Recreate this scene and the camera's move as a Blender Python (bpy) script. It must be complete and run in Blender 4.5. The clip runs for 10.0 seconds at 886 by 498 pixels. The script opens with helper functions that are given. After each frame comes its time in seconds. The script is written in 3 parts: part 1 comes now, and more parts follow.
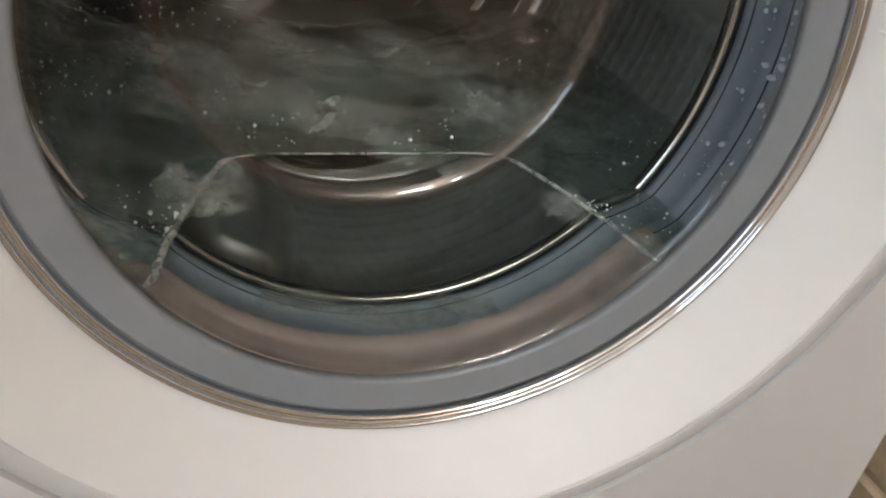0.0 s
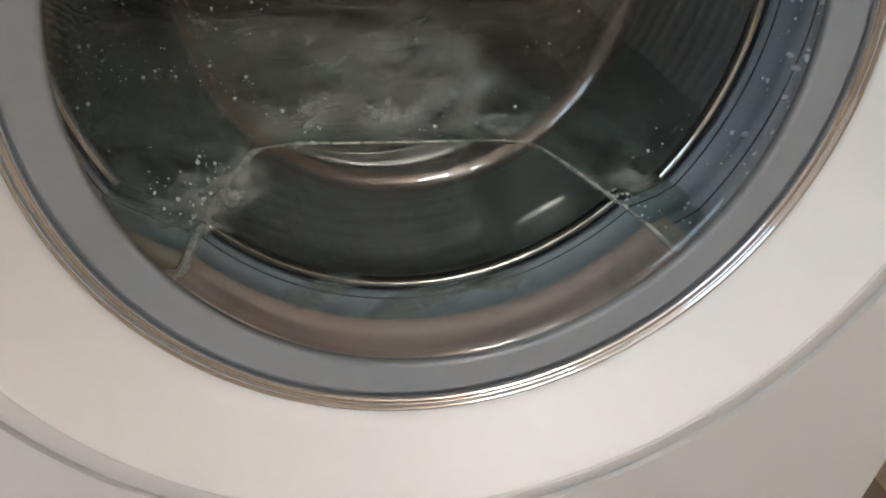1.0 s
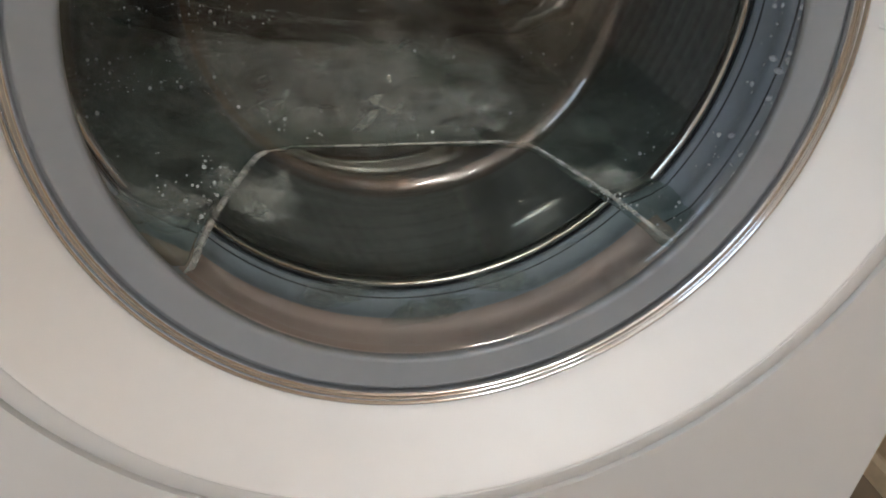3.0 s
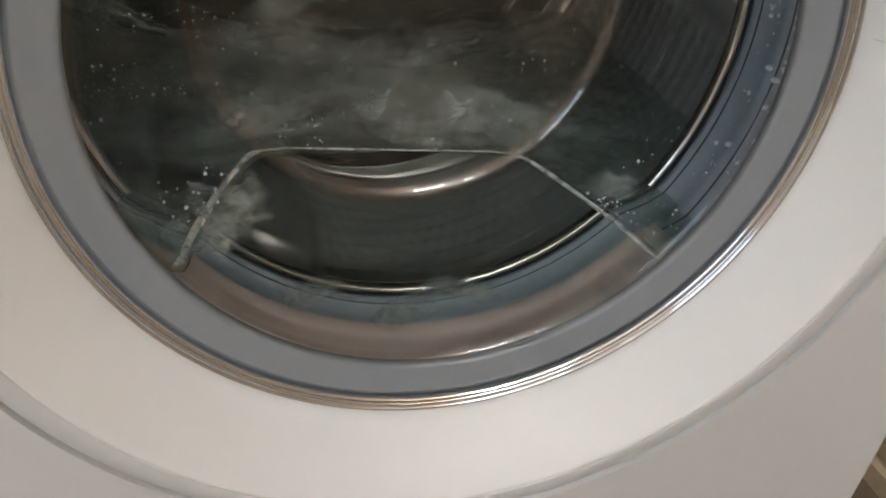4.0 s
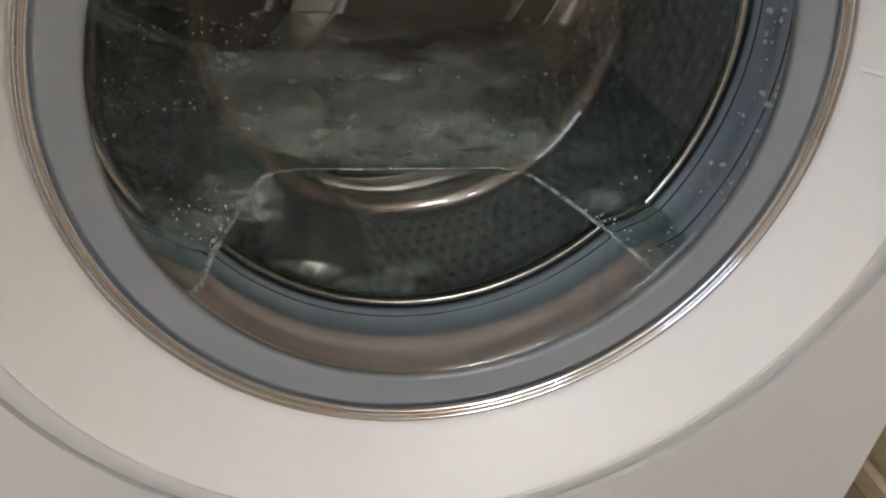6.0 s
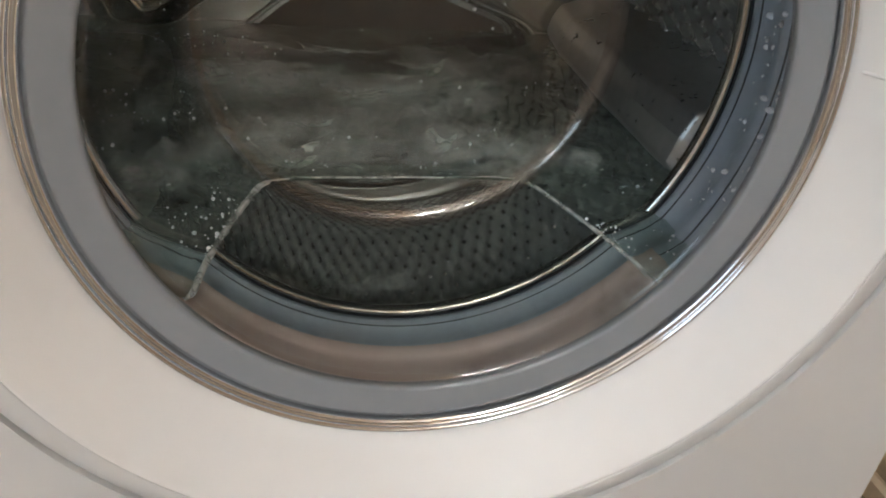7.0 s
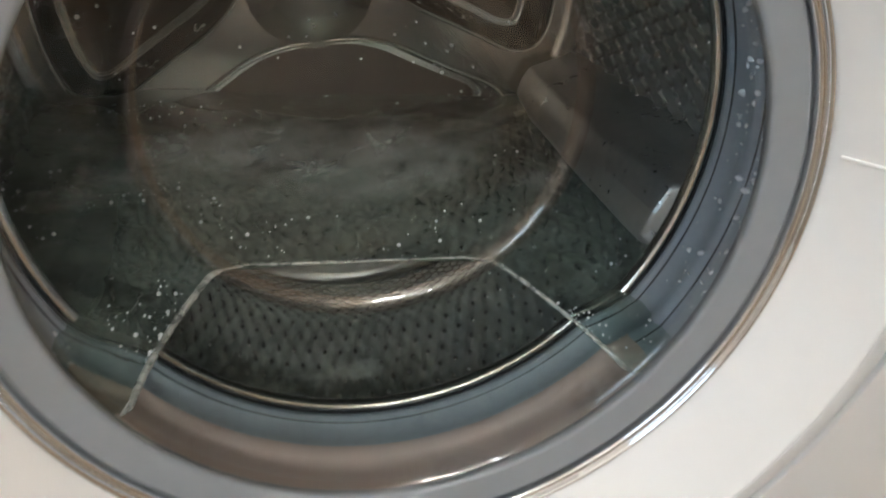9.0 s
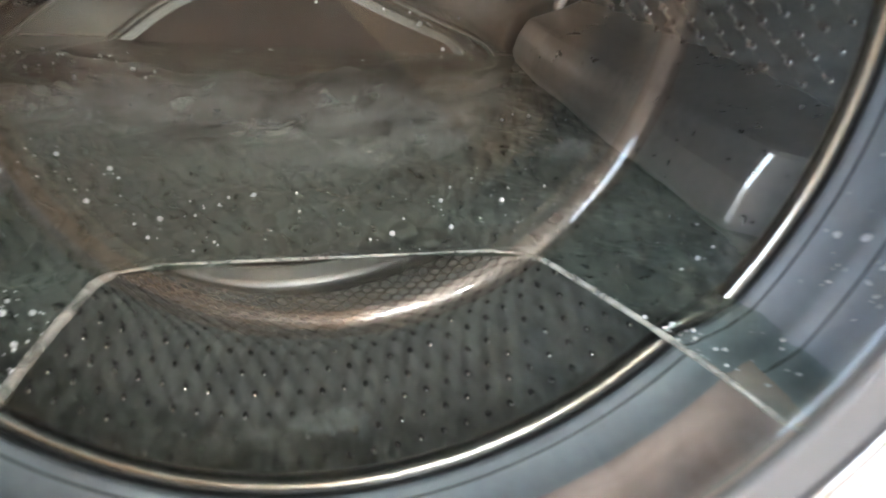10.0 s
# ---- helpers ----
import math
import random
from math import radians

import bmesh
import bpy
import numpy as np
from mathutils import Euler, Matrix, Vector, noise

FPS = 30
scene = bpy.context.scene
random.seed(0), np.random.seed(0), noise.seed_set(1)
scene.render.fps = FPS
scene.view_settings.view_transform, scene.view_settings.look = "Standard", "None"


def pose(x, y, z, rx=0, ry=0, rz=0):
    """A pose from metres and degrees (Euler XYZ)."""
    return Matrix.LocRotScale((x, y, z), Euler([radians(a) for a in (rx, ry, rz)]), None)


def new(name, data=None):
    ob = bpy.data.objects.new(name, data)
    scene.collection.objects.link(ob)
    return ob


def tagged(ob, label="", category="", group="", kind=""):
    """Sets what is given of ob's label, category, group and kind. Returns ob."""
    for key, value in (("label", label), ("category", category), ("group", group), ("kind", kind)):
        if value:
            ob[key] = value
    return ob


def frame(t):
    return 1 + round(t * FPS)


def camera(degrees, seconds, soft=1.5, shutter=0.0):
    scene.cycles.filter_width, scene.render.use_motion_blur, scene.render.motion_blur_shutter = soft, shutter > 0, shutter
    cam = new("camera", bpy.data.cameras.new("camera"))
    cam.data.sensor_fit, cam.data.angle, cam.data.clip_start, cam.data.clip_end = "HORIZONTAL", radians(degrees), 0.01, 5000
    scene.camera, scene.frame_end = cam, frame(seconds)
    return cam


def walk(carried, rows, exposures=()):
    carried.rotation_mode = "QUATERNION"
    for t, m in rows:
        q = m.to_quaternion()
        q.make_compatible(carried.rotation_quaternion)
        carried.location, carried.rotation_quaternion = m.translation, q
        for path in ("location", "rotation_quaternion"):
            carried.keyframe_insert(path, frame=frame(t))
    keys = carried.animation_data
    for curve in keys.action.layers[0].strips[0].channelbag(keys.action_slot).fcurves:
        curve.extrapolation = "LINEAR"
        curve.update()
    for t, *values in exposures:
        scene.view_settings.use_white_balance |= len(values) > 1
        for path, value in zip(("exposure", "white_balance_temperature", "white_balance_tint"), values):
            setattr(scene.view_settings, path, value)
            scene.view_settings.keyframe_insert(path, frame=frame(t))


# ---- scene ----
# ---- camera and its walk ----
cam = camera(57.6, 10.0, soft=1.8, shutter=0.5)
ZC = 0.45                      # height of the door's centre
ROWS = [
    (0.0, -0.1111, -0.2941, 0.1150, -20.87, -31.85, 8.55),
    (0.5, -0.1086, -0.2898, 0.1388, -20.43, -35.44, 9.16),
    (1.0, -0.1016, -0.2987, 0.1285, -17.72, -34.32, 7.53),
    (1.5, -0.1009, -0.3060, 0.1318, -16.92, -34.31, 7.12),
    (2.0, -0.0982, -0.3085, 0.1264, -16.85, -33.57, 6.94),
    (2.5, -0.1075, -0.3139, 0.1252, -17.99, -32.91, 7.26),
    (4.0, -0.1012, -0.3202, 0.1316, -17.01, -32.77, 6.98),
    (4.5, -0.1038, -0.3230, 0.1375, -17.24, -32.93, 7.14),
    (5.0, -0.0990, -0.3216, 0.1467, -16.69, -33.61, 7.17),
    (5.5, -0.1079, -0.3246, 0.1524, -17.32, -33.58, 7.52),
    (7.0, -0.0990, -0.3256, 0.1449, -16.12, -32.10, 6.76),
    (7.5, -0.0987, -0.3288, 0.1406, -16.31, -31.79, 6.71),
    (8.0, -0.0933, -0.3262, 0.1525, -16.58, -32.97, 7.14),
    (8.5, -0.0833, -0.3257, 0.1604, -16.26, -33.12, 7.18),
    (9.0, -0.0803, -0.2897, 0.1567, -17.21, -29.23, 6.13),
    (9.5, -0.0714, -0.2356, 0.1161, -18.90, -28.53, 7.08),
    (10.0, -0.0701, -0.1414, 0.0609, -22.41, -27.82, 8.09),
]
EXPOSURES = [(0.0, 0.12, 5900, 6), (2.5, 0.08, 5900, 6), (4.2, -0.02, 5900, 6), (5.6, -0.02, 5900, 6), (7.0, 0.12, 5900, 6), (8.6, 0.14, 5820, 4), (9.1, 0.5, 5780, 3), (10.0, 1.27, 5820, 8)]
walk(cam, [(t, pose(x, y, z + ZC, 90 + pitch, 0, yaw) @ pose(0, 0, 0, 0, 0, roll)) for t, x, y, z, yaw, pitch, roll in ROWS], EXPOSURES)


# ---- world and lamps ----
world = bpy.data.worlds.new("world")
scene.world = world
world.use_nodes = True
world.node_tree.nodes["Background"].inputs[0].default_value = (0.9, 0.95, 1.0, 1)
world.node_tree.nodes["Background"].inputs[1].default_value = 0.02


# ---- materials ----
def mat(name, color, rough=0.5, metal=0.0, vary=0.08, scale=30.0, bump=0.0, bump_scale=200.0, spec=0.5, coat=0.0):
    """Principled surface with two scales of tone variation and a fine relief."""
    m = bpy.data.materials.new(name)
    m.use_nodes = True
    nt = m.node_tree
    b = nt.nodes["Principled BSDF"]
    b.inputs["Metallic"].default_value = metal
    b.inputs["Specular IOR Level"].default_value = spec
    b.inputs["Coat Weight"].default_value = coat
    tc = nt.nodes.new("ShaderNodeTexCoord")
    n1 = nt.nodes.new("ShaderNodeTexNoise")
    n1.inputs["Scale"].default_value = scale
    n1.inputs["Detail"].default_value = 6
    n2 = nt.nodes.new("ShaderNodeTexNoise")
    n2.inputs["Scale"].default_value = scale * 7.3
    n2.inputs["Detail"].default_value = 4
    add = nt.nodes.new("ShaderNodeMath")
    add.operation = "ADD"
    nt.links.new(tc.outputs["Object"], n1.inputs["Vector"])
    nt.links.new(tc.outputs["Object"], n2.inputs["Vector"])
    nt.links.new(n1.outputs["Fac"], add.inputs[0])
    nt.links.new(n2.outputs["Fac"], add.inputs[1])
    ramp = nt.nodes.new("ShaderNodeMapRange")
    ramp.inputs["From Min"].default_value = 0.6
    ramp.inputs["From Max"].default_value = 1.4
    ramp.inputs["To Min"].default_value = 1 - vary
    ramp.inputs["To Max"].default_value = 1 + vary
    nt.links.new(add.outputs[0], ramp.inputs["Value"])
    mul = nt.nodes.new("ShaderNodeVectorMath")
    mul.operation = "SCALE"
    mul.inputs[0].default_value = color
    nt.links.new(ramp.outputs[0], mul.inputs["Scale"])
    nt.links.new(mul.outputs[0], b.inputs["Base Color"])
    rr = nt.nodes.new("ShaderNodeMath")
    rr.operation = "MULTIPLY"
    rr.inputs[1].default_value = rough
    nt.links.new(ramp.outputs[0], rr.inputs[0])
    nt.links.new(rr.outputs[0], b.inputs["Roughness"])
    if bump:
        n3 = nt.nodes.new("ShaderNodeTexNoise")
        n3.inputs["Scale"].default_value = bump_scale
        n3.inputs["Detail"].default_value = 3
        nt.links.new(tc.outputs["Object"], n3.inputs["Vector"])
        bp = nt.nodes.new("ShaderNodeBump")
        bp.inputs["Strength"].default_value = bump
        bp.inputs["Distance"].default_value = 0.002
        nt.links.new(n3.outputs["Fac"], bp.inputs["Height"])
        nt.links.new(bp.outputs[0], b.inputs["Normal"])
    return m


def glass_mat(name, tint, ior=1.5, rough=0.0, milk=0.0, milk_color=(0.5, 0.52, 0.5), ripple=0.0, ripple_scale=20.0, milk_patches=False, bend=False):
    """Clear sheet: see-through with Fresnel gloss, and, for suds or for painted haze and glints, a milky share."""
    m = bpy.data.materials.new(name)
    m.use_nodes = True
    nt = m.node_tree
    nt.nodes.remove(nt.nodes["Principled BSDF"])
    out = nt.nodes["Material Output"]
    tr = nt.nodes.new("ShaderNodeBsdfRefraction" if bend else "ShaderNodeBsdfTransparent")
    if bend:
        tr.inputs["IOR"].default_value = ior
        tr.inputs["Roughness"].default_value = 0.0
    tr.inputs[0].default_value = (*tint, 1)
    gl = nt.nodes.new("ShaderNodeBsdfGlossy")
    gl.inputs["Roughness"].default_value = rough
    # gloss by Schlick's rule, the same from either side
    fr = nt.nodes.new("ShaderNodeLayerWeight")
    fr.inputs["Blend"].default_value = 0.5
    pw = nt.nodes.new("ShaderNodeMath")
    pw.operation = "POWER"
    pw.inputs[1].default_value = 5.0
    f0 = 2 * ((ior - 1) / (ior + 1)) ** 2
    ma = nt.nodes.new("ShaderNodeMath")
    ma.operation = "MULTIPLY_ADD"
    ma.inputs[1].default_value = 1 - f0
    ma.inputs[2].default_value = f0
    nt.links.new(fr.outputs["Facing"], pw.inputs[0])
    nt.links.new(pw.outputs[0], ma.inputs[0])
    mix = nt.nodes.new("ShaderNodeMixShader")
    nt.links.new(ma.outputs[0], mix.inputs[0])
    nt.links.new(gl.outputs[0], mix.inputs[2])
    base = tr.outputs[0]
    tc = nt.nodes.new("ShaderNodeTexCoord")
    if milk:
        df = nt.nodes.new("ShaderNodeBsdfDiffuse")
        df.inputs[0].default_value = (*milk_color, 1)
        mm = nt.nodes.new("ShaderNodeMixShader")
        mm.inputs[0].default_value = milk
        if milk_patches:
            nz = nt.nodes.new("ShaderNodeTexNoise")
            nz.inputs["Scale"].default_value = 14
            nz.inputs["Detail"].default_value = 7
            nz.inputs["Distortion"].default_value = 0.8
            mr = nt.nodes.new("ShaderNodeMapRange")
            mr.inputs["From Min"].default_value = 0.42
            mr.inputs["From Max"].default_value = 0.72
            mr.inputs["To Max"].default_value = milk
            nt.links.new(tc.outputs["Object"], nz.inputs["Vector"])
            nt.links.new(nz.outputs["Fac"], mr.inputs["Value"])
            nt.links.new(mr.outputs[0], mm.inputs[0])
        nt.links.new(tr.outputs[0], mm.inputs[1])
        nt.links.new(df.outputs[0], mm.inputs[2])
        base = mm.outputs[0]
    nt.links.new(base, mix.inputs[1])
    if ripple:
        nz = nt.nodes.new("ShaderNodeTexNoise")
        nz.inputs["Scale"].default_value = ripple_scale
        nz.inputs["Detail"].default_value = 3
        bp = nt.nodes.new("ShaderNodeBump")
        bp.inputs["Strength"].default_value = ripple
        bp.inputs["Distance"].default_value = 0.01
        nt.links.new(tc.outputs["Object"], nz.inputs["Vector"])
        nt.links.new(nz.outputs["Fac"], bp.inputs["Height"])
        nt.links.new(bp.outputs[0], gl.inputs["Normal"])
        if bend:
            soft = nt.nodes.new("ShaderNodeBump")
            soft.inputs["Strength"].default_value = 0.25 * ripple
            soft.inputs["Distance"].default_value = 0.01
            nt.links.new(nz.outputs["Fac"], soft.inputs["Height"])
            nt.links.new(soft.outputs[0], tr.inputs["Normal"])
        nt.links.new(bp.outputs[0], fr.inputs["Normal"])
    nt.links.new(mix.outputs[0], out.inputs[0])
    return m


def emit_mat(name, color, strength):
    m = bpy.data.materials.new(name)
    m.use_nodes = True
    b = m.node_tree.nodes["Principled BSDF"]
    b.inputs["Base Color"].default_value = (*color, 1)
    b.inputs["Emission Color"].default_value = (*color, 1)
    b.inputs["Emission Strength"].default_value = strength
    return m


def suds_mat(name, cover, color=(0.60, 0.61, 0.58), scale=38, low=0.38, soft=False):
    """Foam: white scattering with thin, see-through places."""
    m = bpy.data.materials.new(name)
    m.use_nodes = True
    nt = m.node_tree
    b = nt.nodes["Principled BSDF"]
    b.inputs["Base Color"].default_value = (*color, 1)
    b.inputs["Roughness"].default_value = 0.7
    tc = nt.nodes.new("ShaderNodeTexCoord")
    nz = nt.nodes.new("ShaderNodeTexNoise")
    nz.inputs["Scale"].default_value = scale
    nz.inputs["Detail"].default_value = 8
    nz.inputs["Roughness"].default_value = 0.62
    nz.inputs["Distortion"].default_value = 1.2
    mr = nt.nodes.new("ShaderNodeMapRange")
    mr.inputs["From Min"].default_value = low
    mr.inputs["From Max"].default_value = low + 0.37
    mr.inputs["To Max"].default_value = cover
    nt.links.new(tc.outputs["Object"], nz.inputs["Vector"])
    nt.links.new(nz.outputs["Fac"], mr.inputs["Value"])
    if soft:
        # the cloud thins out towards its rim
        mp = nt.nodes.new("ShaderNodeMapping")
        mp.inputs["Location"].default_value = (-1, -1, -1)
        mp.inputs["Scale"].default_value = (2, 2, 2)
        gr = nt.nodes.new("ShaderNodeTexGradient")
        gr.gradient_type = "SPHERICAL"
        cut = nt.nodes.new("ShaderNodeMapRange")
        cut.inputs["From Min"].default_value = 0.0
        cut.inputs["From Max"].default_value = 0.6
        ml = nt.nodes.new("ShaderNodeMath")
        ml.operation = "MULTIPLY"
        flat = nt.nodes.new("ShaderNodeVectorMath")
        flat.operation = "MULTIPLY"
        flat.inputs[1].default_value = (1, 1, 0)
        nt.links.new(tc.outputs["Generated"], mp.inputs["Vector"])
        nt.links.new(mp.outputs[0], flat.inputs[0])
        nt.links.new(flat.outputs[0], gr.inputs["Vector"])
        nt.links.new(gr.outputs["Fac"], cut.inputs["Value"])
        nt.links.new(cut.outputs[0], ml.inputs[0])
        nt.links.new(mr.outputs[0], ml.inputs[1])
        nt.links.new(ml.outputs[0], b.inputs["Alpha"])
    else:
        nt.links.new(mr.outputs[0], b.inputs["Alpha"])
    return m


def refract_mat(name, tint):
    m = bpy.data.materials.new(name)
    m.use_nodes = True
    nt = m.node_tree
    nt.nodes.remove(nt.nodes["Principled BSDF"])
    rf = nt.nodes.new("ShaderNodeBsdfRefraction")
    rf.inputs["Color"].default_value = (*tint, 1)
    rf.inputs["IOR"].default_value = 1.38
    rf.inputs["Roughness"].default_value = 0.0
    nt.links.new(rf.outputs[0], nt.nodes["Material Output"].inputs[0])
    return m


# greyer than the door: weaker light on the flat front is in its colour
SHADEDWHITE = mat("white_enamel_shaded", (0.62, 0.61, 0.605), 0.38, vary=0.015, scale=6, bump=0.02, bump_scale=900, coat=0.1)
DOORWHITE = mat("white_door_plastic", (0.77, 0.755, 0.745), 0.42, vary=0.015, scale=8, bump=0.03, bump_scale=700)
DARKGAP = mat("gap_shadow_plastic", (0.10, 0.10, 0.10), 0.6)
CHROME = mat("chrome", (0.82, 0.83, 0.85), 0.07, metal=1, vary=0.02)
GREYPL = mat("grey_plastic", (0.225, 0.236, 0.256), 0.33, vary=0.04, scale=15)
RUBBER = mat("blue_grey_rubber", (0.31, 0.345, 0.395), 0.36, vary=0.12, scale=25, bump=0.15, bump_scale=300)
# rubber of the feet; also the shade painted along the gasket's creases
DARKRUB_SHADE = mat("dark_rubber_and_crease_shade", (0.045, 0.05, 0.06), 0.5, vary=0.2, scale=60)
STEEL = mat("stainless_steel", (0.50, 0.475, 0.45), 0.17, metal=0.9, vary=0.1, scale=20, bump=0.05, bump_scale=300)
# pocket floor: the recess's shade and brown reflection are put into the colour
BROWNSHADE = mat("steel_brown_shade", (0.14, 0.108, 0.09), 0.22, metal=0.6, vary=0.25, scale=30)
STEELLIP = mat("polished_steel", (0.72, 0.71, 0.68), 0.16, metal=1, vary=0.06, scale=40)
HOLE = mat("drum_hole_grey", (0.17, 0.17, 0.16), 0.35)
# slight milky share puts a haze into the glass and lifts the blacks behind
GLASS = glass_mat("door_glass", (0.96, 0.97, 0.97), 1.5, 0.0, 0.012, (0.55, 0.57, 0.55))
# brown tint and milky share: a reflection painted into the rounded edge
BOWLEDGE = glass_mat("glass_edge_reflection", (0.93, 0.87, 0.83), 1.45, 0.06, 0.035, (0.42, 0.31, 0.24))
WATER = glass_mat("sudsy_water", (0.68, 0.76, 0.70), 1.33, 0.02, 0.42, (0.30, 0.36, 0.31), 0.6, 30, True, True)
# white milky share stands for the lamp glints on drops and bubbles
DROPGLINT = glass_mat("water_drop_glint", (0.95, 0.97, 1.0), 1.33, 0.02, 0.8, (0.9, 0.92, 0.95))
DRUMSTEEL = mat("dimpled_steel", (0.66, 0.67, 0.64), 0.19, metal=0.72, vary=0.12, scale=18, bump=0.25, bump_scale=160)
LIFTERSTEEL = mat("brushed_steel", (0.47, 0.46, 0.44), 0.30, metal=0.75, vary=0.15, scale=25, bump=0.05, bump_scale=300)
# pocket wall: its dark reflection is painted as a darker steel
POCKETSHADE = mat("steel_dark_shade", (0.16, 0.15, 0.14), 0.25, metal=0.8, vary=0.2, scale=30)
SOUTHM = mat("beige_wall", (0.56, 0.51, 0.46), 0.8, vary=0.05, scale=4, bump=0.1, bump_scale=150)
PANEL = mat("warm_wood_panel", (0.33, 0.22, 0.13), 0.5, vary=0.2, scale=7, bump=0.1, bump_scale=60)
SUDS = suds_mat("drifting_suds", 0.66, (0.52, 0.55, 0.51), 26, 0.36, True)
FILM = suds_mat("suds_film", 0.58, (0.62, 0.62, 0.58), 70, 0.25)
WATERFACE = refract_mat("water_face", (0.90, 0.915, 0.875))
BROWNFILM = suds_mat("patchy_brown_film", 0.8, (0.60, 0.46, 0.42), 9, 0.12)
WALLM = mat("painted_wall", (0.70, 0.67, 0.63), 0.85, vary=0.04, scale=3, bump=0.1, bump_scale=150)
CEILM = mat("ceiling_paint", (0.78, 0.76, 0.73), 0.9, vary=0.02, scale=3)
FLOORM = mat("wood_floor", (0.19, 0.145, 0.10), 0.5, vary=0.15, scale=5)
SLAT = mat("pale_wood", (0.68, 0.54, 0.37), 0.5, vary=0.18, scale=12, bump=0.2, bump_scale=80)
BULB = emit_mat("lamp_bulb", (1.0, 0.945, 0.88), 64.0)
WINDOWGLOW = emit_mat("unseen_window_glow", (0.78, 0.89, 1.0), 3.0)
LAMPW = mat("lamp_metal", (0.7, 0.7, 0.7), 0.3, metal=1)


# ---- building helpers ----
def link(name, bm, material, parent=None, label="", smooth=True):
    me = bpy.data.meshes.new(name)
    bm.normal_update()
    if smooth:
        for f in bm.faces:
            f.smooth = True
    bm.to_mesh(me)
    bm.free()
    for m in material if isinstance(material, (list, tuple)) else (material,):
        me.materials.append(m)
    ob = new(name, me)
    if parent:
        ob.parent = parent
    if label:
        ob["label"] = label
    return ob


part = link


def spin(profile, n=128, a0=0.0, a1=360.0, closed=False):
    """A body of revolution about the y axis, from (radius, depth) pairs; angle 0 is to the right, 90 is up."""
    bm = bmesh.new()
    full = abs(a1 - a0) >= 359.9
    cols = n if full else n + 1
    grid = []
    for i in range(cols):
        a = radians(a0 + (a1 - a0) * i / n)
        grid.append([bm.verts.new((r * math.cos(a), y, r * math.sin(a))) for r, y in profile])
    rows = len(profile)
    for i in range(n):
        p, q = grid[i], grid[(i + 1) % cols]
        for j in range(rows if closed else rows - 1):
            k = (j + 1) % rows
            vs = [p[j], q[j], q[k], p[k]]
            bm.faces.new(vs)
    if any(r < 1e-6 for r, _ in profile):
        bmesh.ops.remove_doubles(bm, verts=bm.verts, dist=1e-6)
    return bm


def box(x0, y0, z0, x1, y1, z1, bevel=0.0, segments=2):
    bm = bmesh.new()
    bmesh.ops.create_cube(bm, size=1)
    for v in bm.verts:
        v.co = ((x0 + x1) / 2 + v.co.x * (x1 - x0), (y0 + y1) / 2 + v.co.y * (y1 - y0), (z0 + z1) / 2 + v.co.z * (z1 - z0))
    if bevel:
        bmesh.ops.bevel(bm, geom=bm.edges[:], offset=bevel, segments=segments, affect="EDGES", profile=0.5)
    return bm


def holed_panel(hx0, hx1, z0, z1, r, y0, y1, n=128):
    """A rectangular plate, in the machine's space, with a round hole of radius r about the origin."""
    bm = bmesh.new()
    rings = []
    for y in (y0, y1):
        inner, outer = [], []
        for i in range(n):
            a = 2 * math.pi * i / n
            c, s = math.cos(a), math.sin(a)
            k = min((hx1 if c > 0 else -hx0) / max(abs(c), 1e-9), (z1 if s > 0 else -z0) / max(abs(s), 1e-9))
            inner.append(bm.verts.new((r * c, y, r * s)))
            outer.append(bm.verts.new((k * c, y, k * s)))
        rings.append((inner, outer))
    (ia, oa), (ib, ob) = rings
    for i in range(n):
        j = (i + 1) % n
        bm.faces.new((ia[i], oa[i], oa[j], ia[j]))
        bm.faces.new((ib[j], ob[j], ob[i], ib[i]))
        bm.faces.new((ia[j], ib[j], ib[i], ia[i]))
        bm.faces.new((oa[i], ob[i], ob[j], oa[j]))
    bmesh.ops.recalc_face_normals(bm, faces=bm.faces)
    return bm


